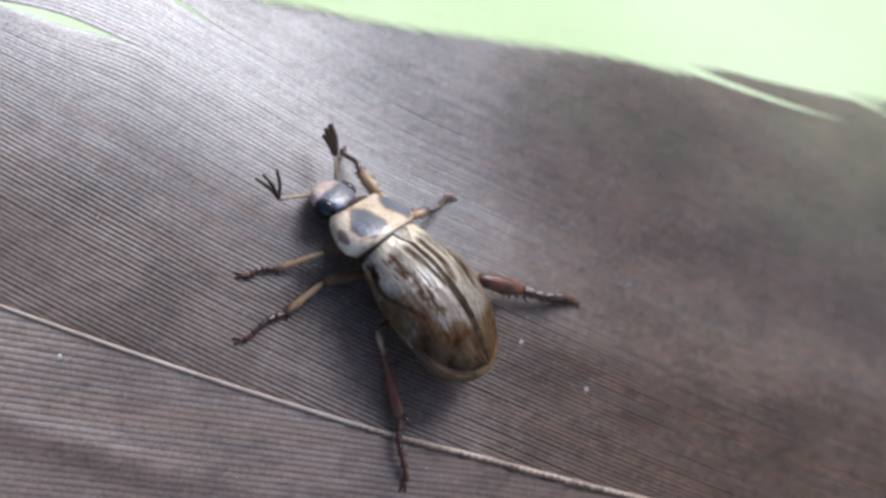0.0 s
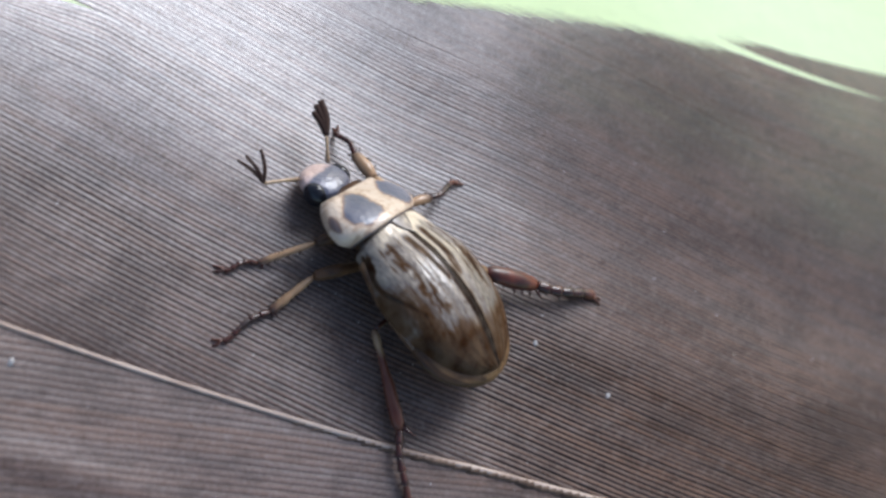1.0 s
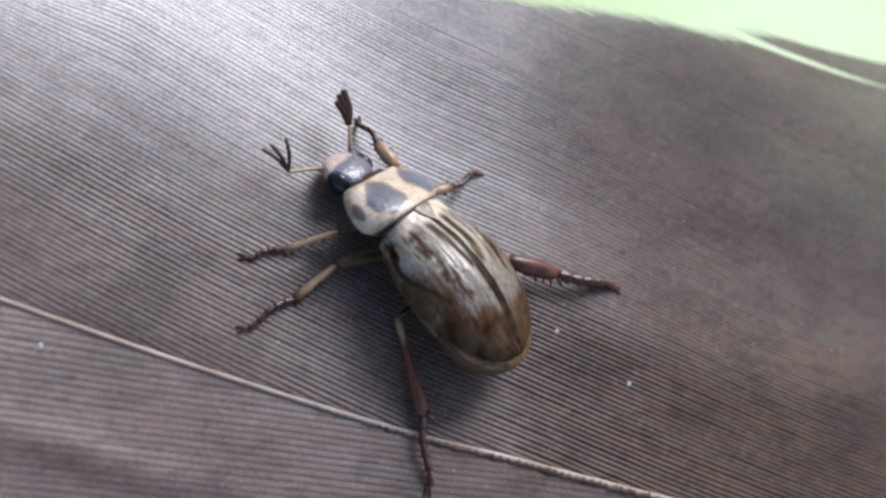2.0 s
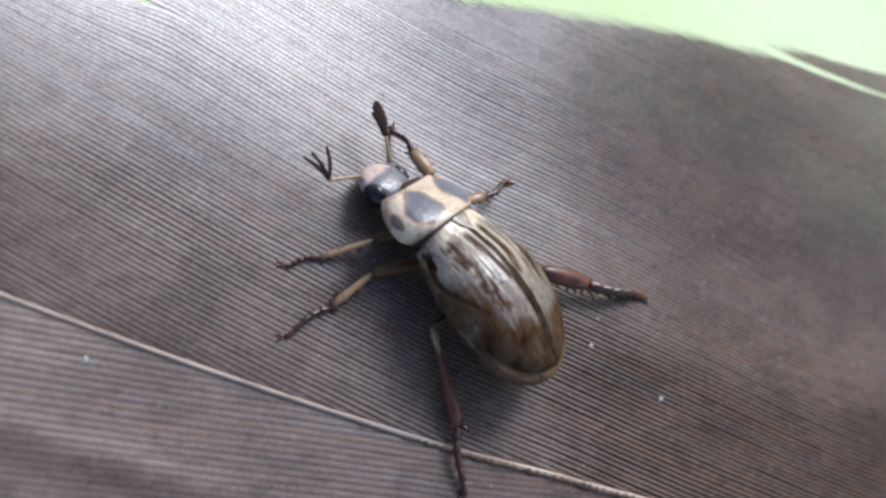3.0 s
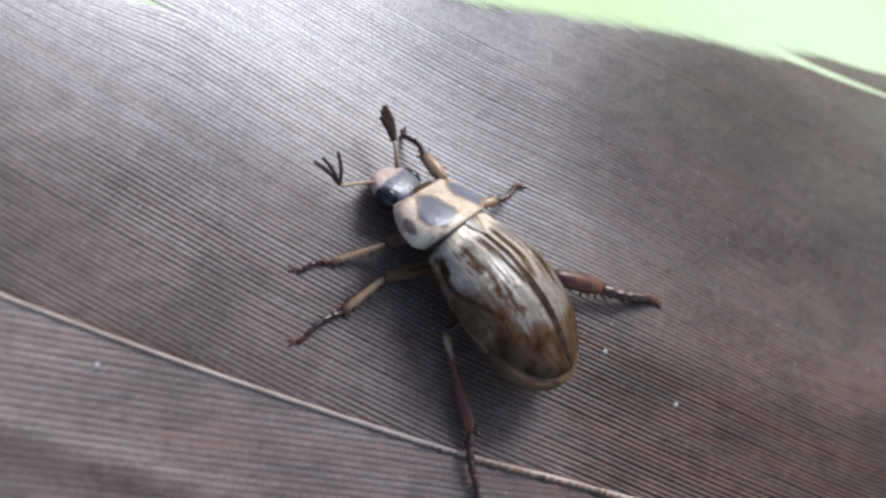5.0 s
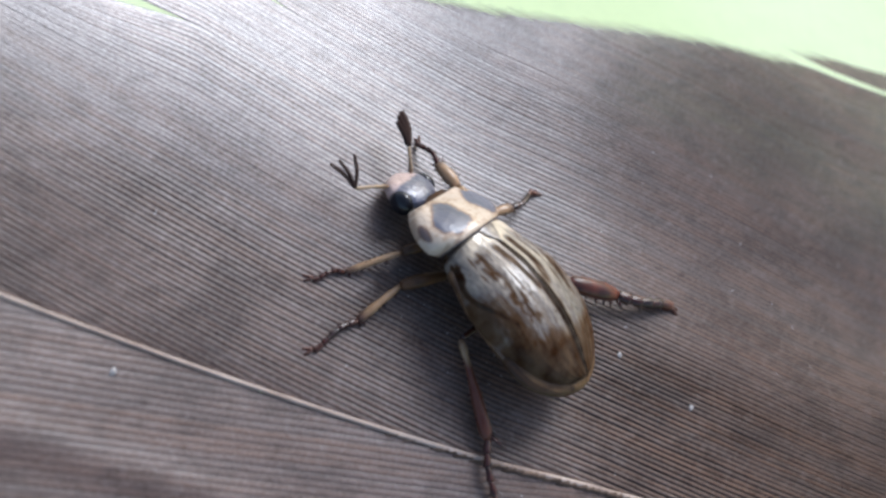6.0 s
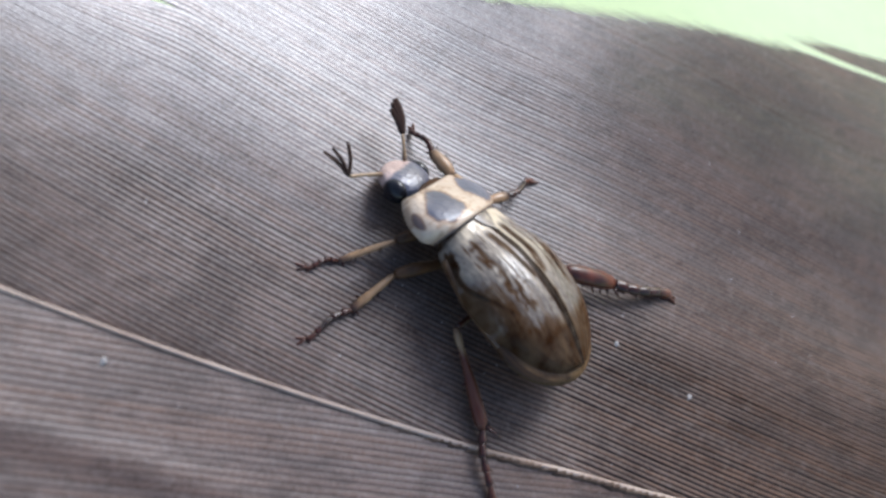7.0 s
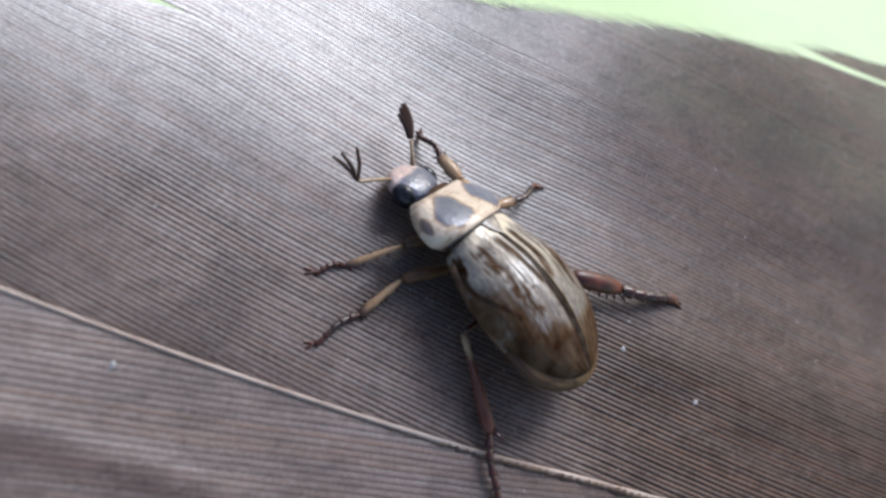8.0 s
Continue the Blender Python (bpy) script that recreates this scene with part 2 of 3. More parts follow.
def vane_height(x, d):
    """Height of the vane at x, d millimetres above (plus) or below (minus) the shaft."""
    z = -0.17 * (x + 1.0) if x < 28 else -4.93 - 0.17 * (x - 28)
    if x < -2:
        z += 0.0105 * (x + 2.0) ** 2
    elif x < 12:
        z -= 0.008 * (x + 2.0) ** 2
    elif x < 28:
        z -= 1.568 + 0.224 * (x - 12)
    else:
        t = min(x, 44.0) - 28
        z -= 5.152 + 0.224 * t - 0.0123 * t * t - 0.17 * (x - 28)
    left, right = smooth01((-2.0 - x) / 9.0), smooth01((x - 1.0) / 9.0)
    if d > 0:
        z += left * (0.12 * d - 0.0100 * d * d) + right * 0.02 * 5.0 * (1 - math.exp(-d / 5.0))
    z -= 0.45 * (smooth01((x + 9.0) / 8.0) - 0.5) * smooth01((d - 5.0) / 6.0)
    if x < -24:
        z -= 0.04 * (x + 24) ** 2
    z += 0.02 * math.sin(0.35 * x + 0.5 * d) * smooth01(d / 6) + 0.015 * math.sin(0.9 * d - 0.2 * x)
    # the outer edge curls up beyond the beetle
    z += 1.8 * smooth01((x + 6.0) / 19.0) * smooth01((d - 8.0) / 13.0)
    if d < 0:
        fade = smooth01((-5.0 - x) / 7.0)
        z += 0.02 * -d + 0.05 * fade * math.exp(-((d + 3.55) / 0.6) ** 2) - 0.05 * fade * smooth01((-d - 3.6) / 1.0)
    return max(z, -13.9)


LENSES = [(9.3, -17.6, -11.7, 0.40), (12.3, -12.5, -8.5, 0.16)]  # where neighbouring barbs have come apart in the middle
SPLITS = [(23.45, 24.0, 11.0, 0.36), (25.0, 27.0, 7.5, 0.35)]  # and at the tips
# where the tips end: distance across the vane, place along it
TIPS = [(14.7, -7.6), (15.1, -6.75), (17.57, 0.3), (19.0, 4.3), (20.13, 8.0), (20.75, 10.1), (21.6, 11.9), (22.4, 13.4), (23.2, 16.0), (24.77, 20.8), (26.1, 25.4), (29.0, 34.0)]


def droop(x, k):
    """How far the outer barbs bend back towards the shaft."""
    return -0.18 * min(10.0, max(0.0, 22.0 - x)) * smooth01((k - 13.0) / 10.0)


def tip_at(k):
    x = -7.6 + (k - 14.7) * 3.4
    for (k0, x0), (k1, x1) in zip(TIPS, TIPS[1:]):
        if k > k0:
            x = x0 + (k - k0) * (x1 - x0) / (k1 - k0)
    return x


def barb(name, side, k, parent, rng):
    """One barb: a long ridged strip from the shaft to its tip."""
    spread = upper_spread if side > 0 else lower_spread
    lo, hi = -34.0, 118.0
    # the root, where it leaves the shaft
    a, b = lo, 130.0
    for _ in range(40):
        m = (a + b) / 2
        if spread(m) < k:
            a = m
        else:
            b = m
    root = min(a, hi)
    edge = tip_at(k)
    for _ in range(25):
        edge = 0.5 * edge + 0.5 * tip_at(k + droop(edge, k))
    tip = max(lo, edge - 0.6 + rng.uniform(-0.15, 0.15) if side > 0 else -30.0 + max(0.0, k - 1.0) * 2 + rng.uniform(-2, 2))
    if root - tip < 2:
        return
    xs, x = [], root
    while x > tip:
        xs.append(x)
        x -= 0.45 if x < 22 else 3.0
    xs.append(tip)
    verts, uvs, thin, sheen_mask = [], [], [], []
    wob = rng.uniform(-0.012, 0.012)
    ph = rng.uniform(0, 6.28)
    lift = rng.uniform(-0.0015, 0.0015)
    broad = rng.uniform(0.94, 1.06)
    for x in xs:
        d = k - spread(x)
        off = wob * math.sin(0.6 * x + ph)
        for k0, x0, x1, w in LENSES:
            if side > 0 and x0 < x < x1:
                s = math.sin(math.pi * (x - x0) / (x1 - x0)) ** 2 * w
                off += s * math.exp(-(k - k0) / 0.9) if k >= k0 else -0.3 * s * math.exp(-(k0 - k) / 0.8)
        if side > 0:
            # towards the tip the outer barbs sink over their neighbours
            run = max(0.0, -11.6 - x)
            off -= min(2.6, 0.44 * run * run / (run + 0.8)) * math.exp(-abs(k - 9.3) / (6.0 if k > 9.3 else 2.6))
            off += droop(x, k)
        for k0, x0, run, w in SPLITS:
            if side > 0 and x < x0 and k < k0:
                off -= w * smooth01((x0 - x) / run) * math.exp(-(k0 - k) / 0.9)
        off += 0.09 * noise.noise(Vector((x * 0.12, k * 0.35, side * 5.0))) + 0.022 * noise.noise(Vector((x * 0.5, k * 1.3, side * 5.0 + 2.0)))
        # barbs stand out more near the shaft, and lie hooked together flat in the outer vane
        soft = 1.0 + 0.6 * noise.noise(Vector((x * 0.16, k * 0.22, 9.0 + side))) + 0.3 * noise.noise(Vector((x * 0.45, k * 3.0, 4.0 + side)))
        if side > 0:
            soft *= 1 - 0.8 * smooth01((x - 1) / 6) * smooth01((d - 4.5) / 4.0)
            soft *= 1 + (0.8 + 4.6 * smooth01((x + 0.5) / 4)) * smooth01((7.5 - d) / 3)
        half = broad * (0.122 if side > 0 else 0.14) * (0.12 + 0.88 * smooth01((x - tip) / 2.4))
        rise = (0.0125 if side > 0 else 0.010) * soft * smooth01((root - x) / 1.5) + 0.001
        for q, up in ((-1.0, -0.7), (-0.66, 0.0), (-0.3, 0.45), (0.3, 0.45), (0.66, 0.0), (1.0, -0.7)):
            dd = side * (d + q * half) + off
            y = rachis_y(x) + dd
            verts.append((x, y, vane_height(x, dd) + up * rise + lift))
            uvs.append((x, 0.5 + (0.5 if side > 0 else 0.33) * q))
            reach = d + off + spread(x)
            loose = (0.085 + 0.06 * noise.noise(Vector((0.3 * x, 0.5 * reach, 2.0)))) * smooth01((reach - 13.5) / 4.0) * smooth01((x + 1) / 7) + 0.05 * smooth01((reach - 20.2) / 2.0) * smooth01((x - 1) / 7) + 0.4 * smooth01(1 - (x - tip) / 1.4) ** 2
            thin.append(loose if side > 0 else 0.0)
            # gloss lowered near the shaft and below it, to paint in the dimmer sheen
            sheen_mask.append(0.55 + 0.45 * smooth01((d - 2.5) / 8.0) if side > 0 else 0.67)
    ob = mesh_object(name, verts, grid_faces(len(xs), 6), FEATHER, parent, uvs, thin=thin, sheen_mask=sheen_mask)
    return ob


def build_feather():
    rng = random.Random(4)
    feather = tagged(new("feather"), "grey-brown feather with fine glossy barbs and a thin pale shaft", "feather")
    for side, first, count, step in ((1, -5.6, 192, 0.193), (-1, -6.9, 70, 0.222)):
        for i in range(count):
            barb("barb", side, first + step * i + rng.uniform(-0.01, 0.01), feather, rng)
    xs = [-34 + 0.2 * i for i in range(280)] + [22 + 4 * i for i in range(26)]
    pts = [(x, rachis_y(x), vane_height(x, 0) + 0.05) for x in xs]
    radii = [0.042 + 0.0015 * (x + 34) + 0.012 * noise.noise(Vector((0.9 * x, 2.0, 0))) + 0.004 * noise.noise(Vector((4.0 * x, 5.0, 0))) for x in xs]
    v, f = tube(pts, radii, 8, 0.8)
    tagged(mesh_object("shaft", v, f, RACHIS, feather), "thin pale pinkish-tan shaft")
    # brown swollen bases of the barbs under the shaft
    pieces = []
    for i in range(96):
        x = -5 + 0.28 * i + rng.uniform(-0.08, 0.08)
        r = (0.036 + 0.0016 * (x + 20) + rng.uniform(-0.01, 0.04)) * (0.4 + 0.6 * smooth01((x + 5) / 5))
        p = Vector((x + 0.25, rachis_y(x + 0.25) - 0.03, vane_height(x, 0) + 0.03))
        q = Vector((x - 0.35, rachis_y(x - 0.35) - 0.13 - rng.uniform(0, 0.12), vane_height(x, -0.15) + 0.02))
        pieces.append(tube([p, (p + q) / 2, q], [r, r * 1.1, 0.01], 6))
    v, f = joined(pieces)
    tagged(mesh_object("barb_base", v, f, BASES, feather), "row of brown barb bases beside the shaft", kind="stuff")
    return feather


feather = build_feather()


def build_specks():
    rng = random.Random(8)
    spots = [(3.28, 12.5, 0.085), (6.09, 10.79, 0.08), (-13.4, 10.58, 0.11)]
    spots += [(rng.uniform(2, 16), rng.uniform(11, 21), rng.uniform(0.02, 0.035)) for _ in range(12)]
    spots += [(rng.uniform(-14, 0), rng.uniform(8, 19), rng.uniform(0.02, 0.035)) for _ in range(6)]
    spots += [(rng.gauss(0.5, 4.5), rng.gauss(11.5, 2.6), rng.uniform(0.012, 0.024)) for _ in range(56)]
    for x, y, r in spots:
        v = []
        for i in range(6):
            th = math.pi * i / 5
            for j in range(8):
                a = 2 * math.pi * j / 8
                q = r * (0.4 + 1.0 * rng.random())
                v.append((1.4 * q * math.sin(th) * math.cos(a), q * math.sin(th) * math.sin(a), 0.3 * q * math.cos(th)))
        ob = mesh_object("dust_speck", v, grid_faces(6, 8, True), SPECK)
        ob.matrix_world = pose(x * MM, y * MM, (vane_height(x, y - rachis_y(x)) + 0.35 * r) * MM, 0, 0, rng.uniform(0, 360))
        tagged(ob, "tiny whitish speck of dust lying on the feather", "dust speck", "dust on the feather")


build_specks()

# ---- the beetle ----
BEETLE_AT, HEADING = (-0.32, 13.95), 130.6


def to_local(x, y, z):
    """From the place to the beetle's own axes: x ahead, y to its left, z up."""
    c, s = math.cos(radians(HEADING)), math.sin(radians(HEADING))
    dx, dy = x - BEETLE_AT[0], y - BEETLE_AT[1]
    return Vector((dx * c + dy * s, -dx * s + dy * c, z))


NAPE = Matrix.Translation((4.8 * MM, 0, 1.0 * MM))
BODY = NAPE @ pose(-0.25 * MM, -0.04 * MM, 0, 0, 5.5, -1.9) @ NAPE.inverted() @ pose(0, 0.86 * MM, 0.14 * MM, 27, -7, 0)  # the trunk leans to its right


def elytron(beetle, side):
    n, m = 90, 56
    verts, pig = [], []
    for i in range(n):
        s = i / (n - 1)
        w = 2.08 * (0.74 + 0.26 * smooth01(s / 0.4)) * math.sqrt(max(0.0, 1 - max(0.0, (s - 0.44) / 0.56) ** 2.35))
        w *= 0.9 + 0.1 * smooth01(s / 0.05)
        top = 1.95 + 0.5 * smooth01(s / 0.4) - 1.1 * max(0.0, (s - 0.45) / 0.55) ** 2.2
        for j in range(m):
            v = j / (m - 1)
            phi = v * radians(97)
            y = w * math.sin(min(phi, radians(90))) - (0.10 * w * max(0.0, v - 0.93) / 0.07)
            z = 0.85 + (top - 0.85) * max(0.0, math.cos(min(phi, radians(90)))) ** 0.72 - 0.22 * max(0.0, v - 0.9) / 0.1
            x = 3.10 - 6.08 * s + 0.12 * (1 - v) * (1 - s) - 0.22 * v * (1 - s)
            # lengthwise furrows
            z += 0.010 * noise.noise(Vector((x * 9.0, side * y * 9.0, 2.0))) + 0.010 * math.cos(v * 44) * (1 - v) * smooth01(s / 0.08)
            verts.append((x, side * (y + 0.006), z))
            n1 = noise.noise(Vector((x * 0.8, side * y * 3.5 + 5, 0)))
            n2 = noise.noise(Vector((x * 1.5, side * y * 8, 3)))
            n3 = noise.noise(Vector((x * 5.0, side * y * 16, 7)))
            grain = noise.noise(Vector((x * 1.0, y * 13.0, 4.0)))
            # dark along the seam, with a broader grey-brown start in front
            seam = 0.97 * smooth01(((0.058 if side > 0 else 0.028) + 0.022 * smooth01((s - 0.4) / 0.2) - v + 0.012 * n2) / 0.022)
            start = math.exp(-((v - 0.125 + 0.16 * (s - 0.2)) / 0.055) ** 2) * smooth01((s - 0.10) / 0.08) * smooth01((0.58 - s) / 0.15) * (0.85 + 0.5 * n2)
            # grey smudges down the middle of the case
            smudge = math.exp(-((v - 0.42 + 0.16 * s) / 0.13) ** 2) * smooth01((s - 0.08) / 0.08) * smooth01((0.72 - s) / 0.15)
            smudge *= 0.62 + 0.3 * n1 + 0.5 * n2 + 0.3 * n3
            # fine grey lines on both sides of it
            lines = max(math.exp(-((v - 0.27 + 0.10 * s) / 0.018) ** 2), math.exp(-((v - 0.56 + 0.16 * s) / 0.02) ** 2)) * smooth01((s - 0.06) / 0.08) * smooth01((0.66 - s) / 0.15) * (0.62 + 0.6 * n2)
            # dark streak from the shoulder
            mid = 0.85 - 0.30 * smooth01((s - 0.22) / 0.36)
            streak = math.exp(-((v - mid) / 0.055) ** 2) * smooth01((s - 0.03) / 0.05) * smooth01((0.66 - s) / 0.10) * (0.92 + 0.25 * n1 + 0.3 * n2)
            blotch = 0.88 * smooth01((1.10 - math.hypot((s - 0.13) / 0.085, (v - 0.80) / 0.10) + 0.5 * n2 + 0.2 * n3) / 0.6)
            flank = (0.62 + 0.35 * n2 + 0.2 * n1) * smooth01((v - mid + 0.06 + 0.04 * grain) / 0.12) * smooth01((s - 0.08) / 0.10)
            rear = (0.80 + 0.10 * n1 + 0.08 * n2) * smooth01((s - 0.58 + 0.24 * v + 0.04 * grain + 0.05 * n2) / 0.30)
            rear = max(rear, (0.84 + 0.1 * n1) * smooth01((s - 0.66 + 0.08 * n1) / 0.2) * smooth01((v - 0.22) / 0.3)) if side > 0 else 0.9 * rear
            border = (0.86 + 0.1 * n2) * max(smooth01((v - 0.93) / 0.04) * smooth01((s - 0.42) / 0.1), smooth01((s - 0.945) / 0.03))
            edge = 0.9 * smooth01((0.028 - s) / 0.01)
            wash = 0.09 + 0.24 * smooth01((v - 0.36) / 0.2) + 0.34 * smooth01((s - 0.20) / 0.35) + 0.10 * n1 + 0.10 * grain + 0.10 * n3
            crisp = (0.34 + 0.12 * n1) * smooth01((noise.noise(Vector((x * 0.7, y * 6.5 + 11, 8.0))) - 0.12) / 0.10) * smooth01((s - 0.05) / 0.1) * smooth01((v - 0.16) / 0.06)
            p = max(wash, crisp, seam, start, smudge, lines, streak, blotch, flank, rear, border, edge)
            # the pale turned-down margin of the front half
            p += (0.12 - p) * smooth01((v - 0.945) / 0.02) * smooth01((s - 0.05) / 0.05) * smooth01((0.52 - s) / 0.08)
            pig.append(min(1.0, max(0.0, p + 0.05 * n3)))
    f = grid_faces(n, m)
    if side < 0:
        f = [tuple(reversed(q)) for q in f]
    ob = mesh_object("elytron", verts, f, ELYTRON, beetle, pigment=pig)
    sol = ob.modifiers.new("thickness", "SOLIDIFY")
    sol.thickness, sol.offset = 0.06 * MM, -1
    ob.matrix_local = BODY
    return tagged(ob, "glossy straw wing case with dark streaks")


def pronotum(beetle):
    n, m = 40, 72
    verts, pig = [], []
    for i in range(n):
        s = i / (n - 1)
        w = 1.26 + 0.68 * math.sin(math.pi * (1 - s) ** 0.8 * 0.70)
        w *= 1 - 0.15 * smooth01((0.22 - s) / 0.22)
        top = 2.05 - 0.60 * s ** 1.6 - 0.16 * smooth01((0.06 - s) / 0.06)
        for j in range(m):
            v = -1 + 2 * j / (m - 1)
            phi = v * radians(100)
            y = w * math.sin(phi)
            z = 1.0 + (top - 1.0) * math.cos(phi) ** 0.75 if abs(phi) < radians(90) else 1.0 - 0.9 * (abs(phi) - radians(90))
            x = 2.62 + 1.62 * s - 0.16 * (1 - v * v) * (1 - s) + 0.16 * abs(v) ** 2 * s
            verts.append((x, y, z))
            nz = noise.noise(Vector((x * 2.2, y * 2.2, 1.7)))
            big = 0.92 * smooth01((1.0 - math.hypot((s - 0.50) / 0.46, (abs(v) - 0.33) / 0.29) + 0.2 * nz + 0.10 * noise.noise(Vector((x * 9, y * 9, 6.0)))) / 0.42)
            small = 0.56 * smooth01((1.0 - math.hypot((s - 0.48) / 0.24, (abs(v) - 0.79) / 0.10) + 0.3 * nz) / 0.4)
            rim = smooth01((0.055 - s) / 0.02)
            pale = 0.08 + 0.24 * nz + 0.34 * noise.noise(Vector((x * 7, y * 7, 3.0)))
            pig.append(min(1.0, max(0.0, big, small, rim, pale)))
    ob = mesh_object("pronotum", verts, grid_faces(n, m), PRONOTUM, beetle, pigment=pig)
    sol = ob.modifiers.new("thickness", "SOLIDIFY")
    sol.thickness, sol.offset = 0.05 * MM, -1
    ob.matrix_local = BODY @ Matrix.Translation((2.6 * MM, 0, 0)) @ pose(0.48 * MM, 0.22 * MM, 0.02 * MM, 8, 0, 4) @ Matrix.Translation((-2.6 * MM, 0.0, 0))
    return tagged(ob, "glossy cream thorax shield with dark oval spots")


def lathe_body(name, mat, parent, sections, sides=28):
    """Rounded body from (x, half width, bottom, top) sections."""
    verts = []
    for x, w, lo, hi in sections:
        for j in range(sides):
            a = 2 * math.pi * j / sides
            verts.append((x, w * math.cos(a), (lo + hi) / 2 + (hi - lo) / 2 * math.sin(a)))
    f = grid_faces(len(sections), sides, True)
    f += [tuple(reversed(range(sides))), tuple((len(sections) - 1) * sides + j for j in range(sides))]
    return mesh_object(name, verts, f, mat, parent)


def pygidium(beetle):
    """The hind body that shows round the ends of the wing cases."""
    sides = 64
    sections = [(-0.9, 2.14, 0.28, 1.34), (-1.5, 2.10, 0.28, 1.28), (-2.0, 1.95, 0.30, 1.22), (-2.3, 1.77, 0.32, 1.20), (-2.5, 1.59, 0.34, 1.18), (-2.7, 1.38, 0.36, 1.15), (-2.85, 1.18, 0.38, 1.12), (-3.03, 0.84, 0.42, 1.05), (-3.15, 0.47, 0.5, 0.97), (-3.21, 0.12, 0.62, 0.82)]
    ob = lathe_body("pygidium", PYGIDIUM, beetle, sections, sides)
    pig = []
    for i in range(len(sections)):
        for j in range(sides):
            a = 2 * math.pi * j / sides
            nz = noise.noise(Vector((i * 0.9, 3 * math.cos(a), 3 * math.sin(a))))
            # pale upper rim, dark crease, brown rump
            crease = math.exp(-((math.sin(a) - 0.40 - 0.05 * nz) / 0.09) ** 2) * 0.97
            pig.append(min(1.0, max(0.0, 0.22 + 0.6 * nz + 0.45 * smooth01((math.cos(a) - 0.4) / 0.3), crease, (0.76 + 0.25 * nz) * smooth01((0.40 - math.sin(a)) / 0.1))))
    ob.data.attributes.new("pigment", "FLOAT", "POINT").data.foreach_set("value", pig)
    ob.matrix_local = BODY
    return tagged(ob, "tan hind end with a dark crease")


def scutellum(beetle):
    """The small triangular shield between the wing cases."""
    n, m = 14, 13
    verts, pig = [], []
    for i in range(n):
        s = i / (n - 1)
        half = 0.46 * (1 - s ** 1.5) + 0.01
        for j in range(m):
            q = -1 + 2 * j / (m - 1)
            x = 3.02 - 0.78 * s - 0.05 * (1 - q * q)
            top = 1.95 + 0.5 * smooth01((3.2 - x) / 2.43)
            y = half * q
            verts.append((x, y, top + 0.055 - 0.11 * (y / 0.6) ** 2 - 0.05 * q ** 6))
            pig.append(min(1.0, 0.30 + 0.3 * abs(q) ** 3 + 0.4 * noise.noise(Vector((3 * x, 5 * y, 1.0)))))
    ob = mesh_object("scutellum", verts, grid_faces(n, m), ELYTRON, beetle, pigment=[max(0.0, p) for p in pig])
    sol = ob.modifiers.new("thickness", "SOLIDIFY")
    sol.thickness, sol.offset = 0.05 * MM, -1
    ob.matrix_local = BODY
    return tagged(ob, "small glossy grey-brown triangular shield")


def build_head(beetle):
    n, m = 36, 44
    verts, pig = [], []
    for i in range(n):
        s = i / (n - 1)
        th = math.pi * s
        for j in range(m):
            a = 2 * math.pi * j / m
            cx = -math.cos(th)
            r = math.sin(th) ** 0.62
            # squarish clypeus in front, rounder behind
            w = 0.93 if cx < 0.1 else 0.93 - 0.22 * (cx - 0.1)
            cy, cz = math.cos(a), math.sin(a)
            e = 0.8
            y = w * r * math.copysign(abs(cy) ** e, cy)
            z = 0.47 * r * math.copysign(abs(cz) ** e, cz) * (1 - 0.25 * max(0.0, cx)) - 0.10 * cx
            verts.append((0.80 * cx, 0.98 * y, 0.98 * z))
            front = smooth01((0.36 + 0.16 * noise.noise(Vector((y * 3, cx * 3, 2))) - cx) / 0.16)
            pig.append(front)
    head = mesh_object("head", verts, grid_faces(n, m, True), HEAD, beetle, pigment=pig)
    tagged(head, "blue-black head with a pinkish tan front plate")
    for side in (1, -1):
        v = []
        for i in range(14):
            th = math.pi * i / 13
            for j in range(20):
                a = 2 * math.pi * j / 20
                v.append((-0.16 + 0.44 * math.sin(th) * math.cos(a), side * 0.78 + 0.30 * math.cos(th), 0.00 + 0.42 * math.sin(th) * math.sin(a)))
        tagged(mesh_object("eye", v, grid_faces(14, 20, True), EYE, head), "shining black compound eye")
    return head


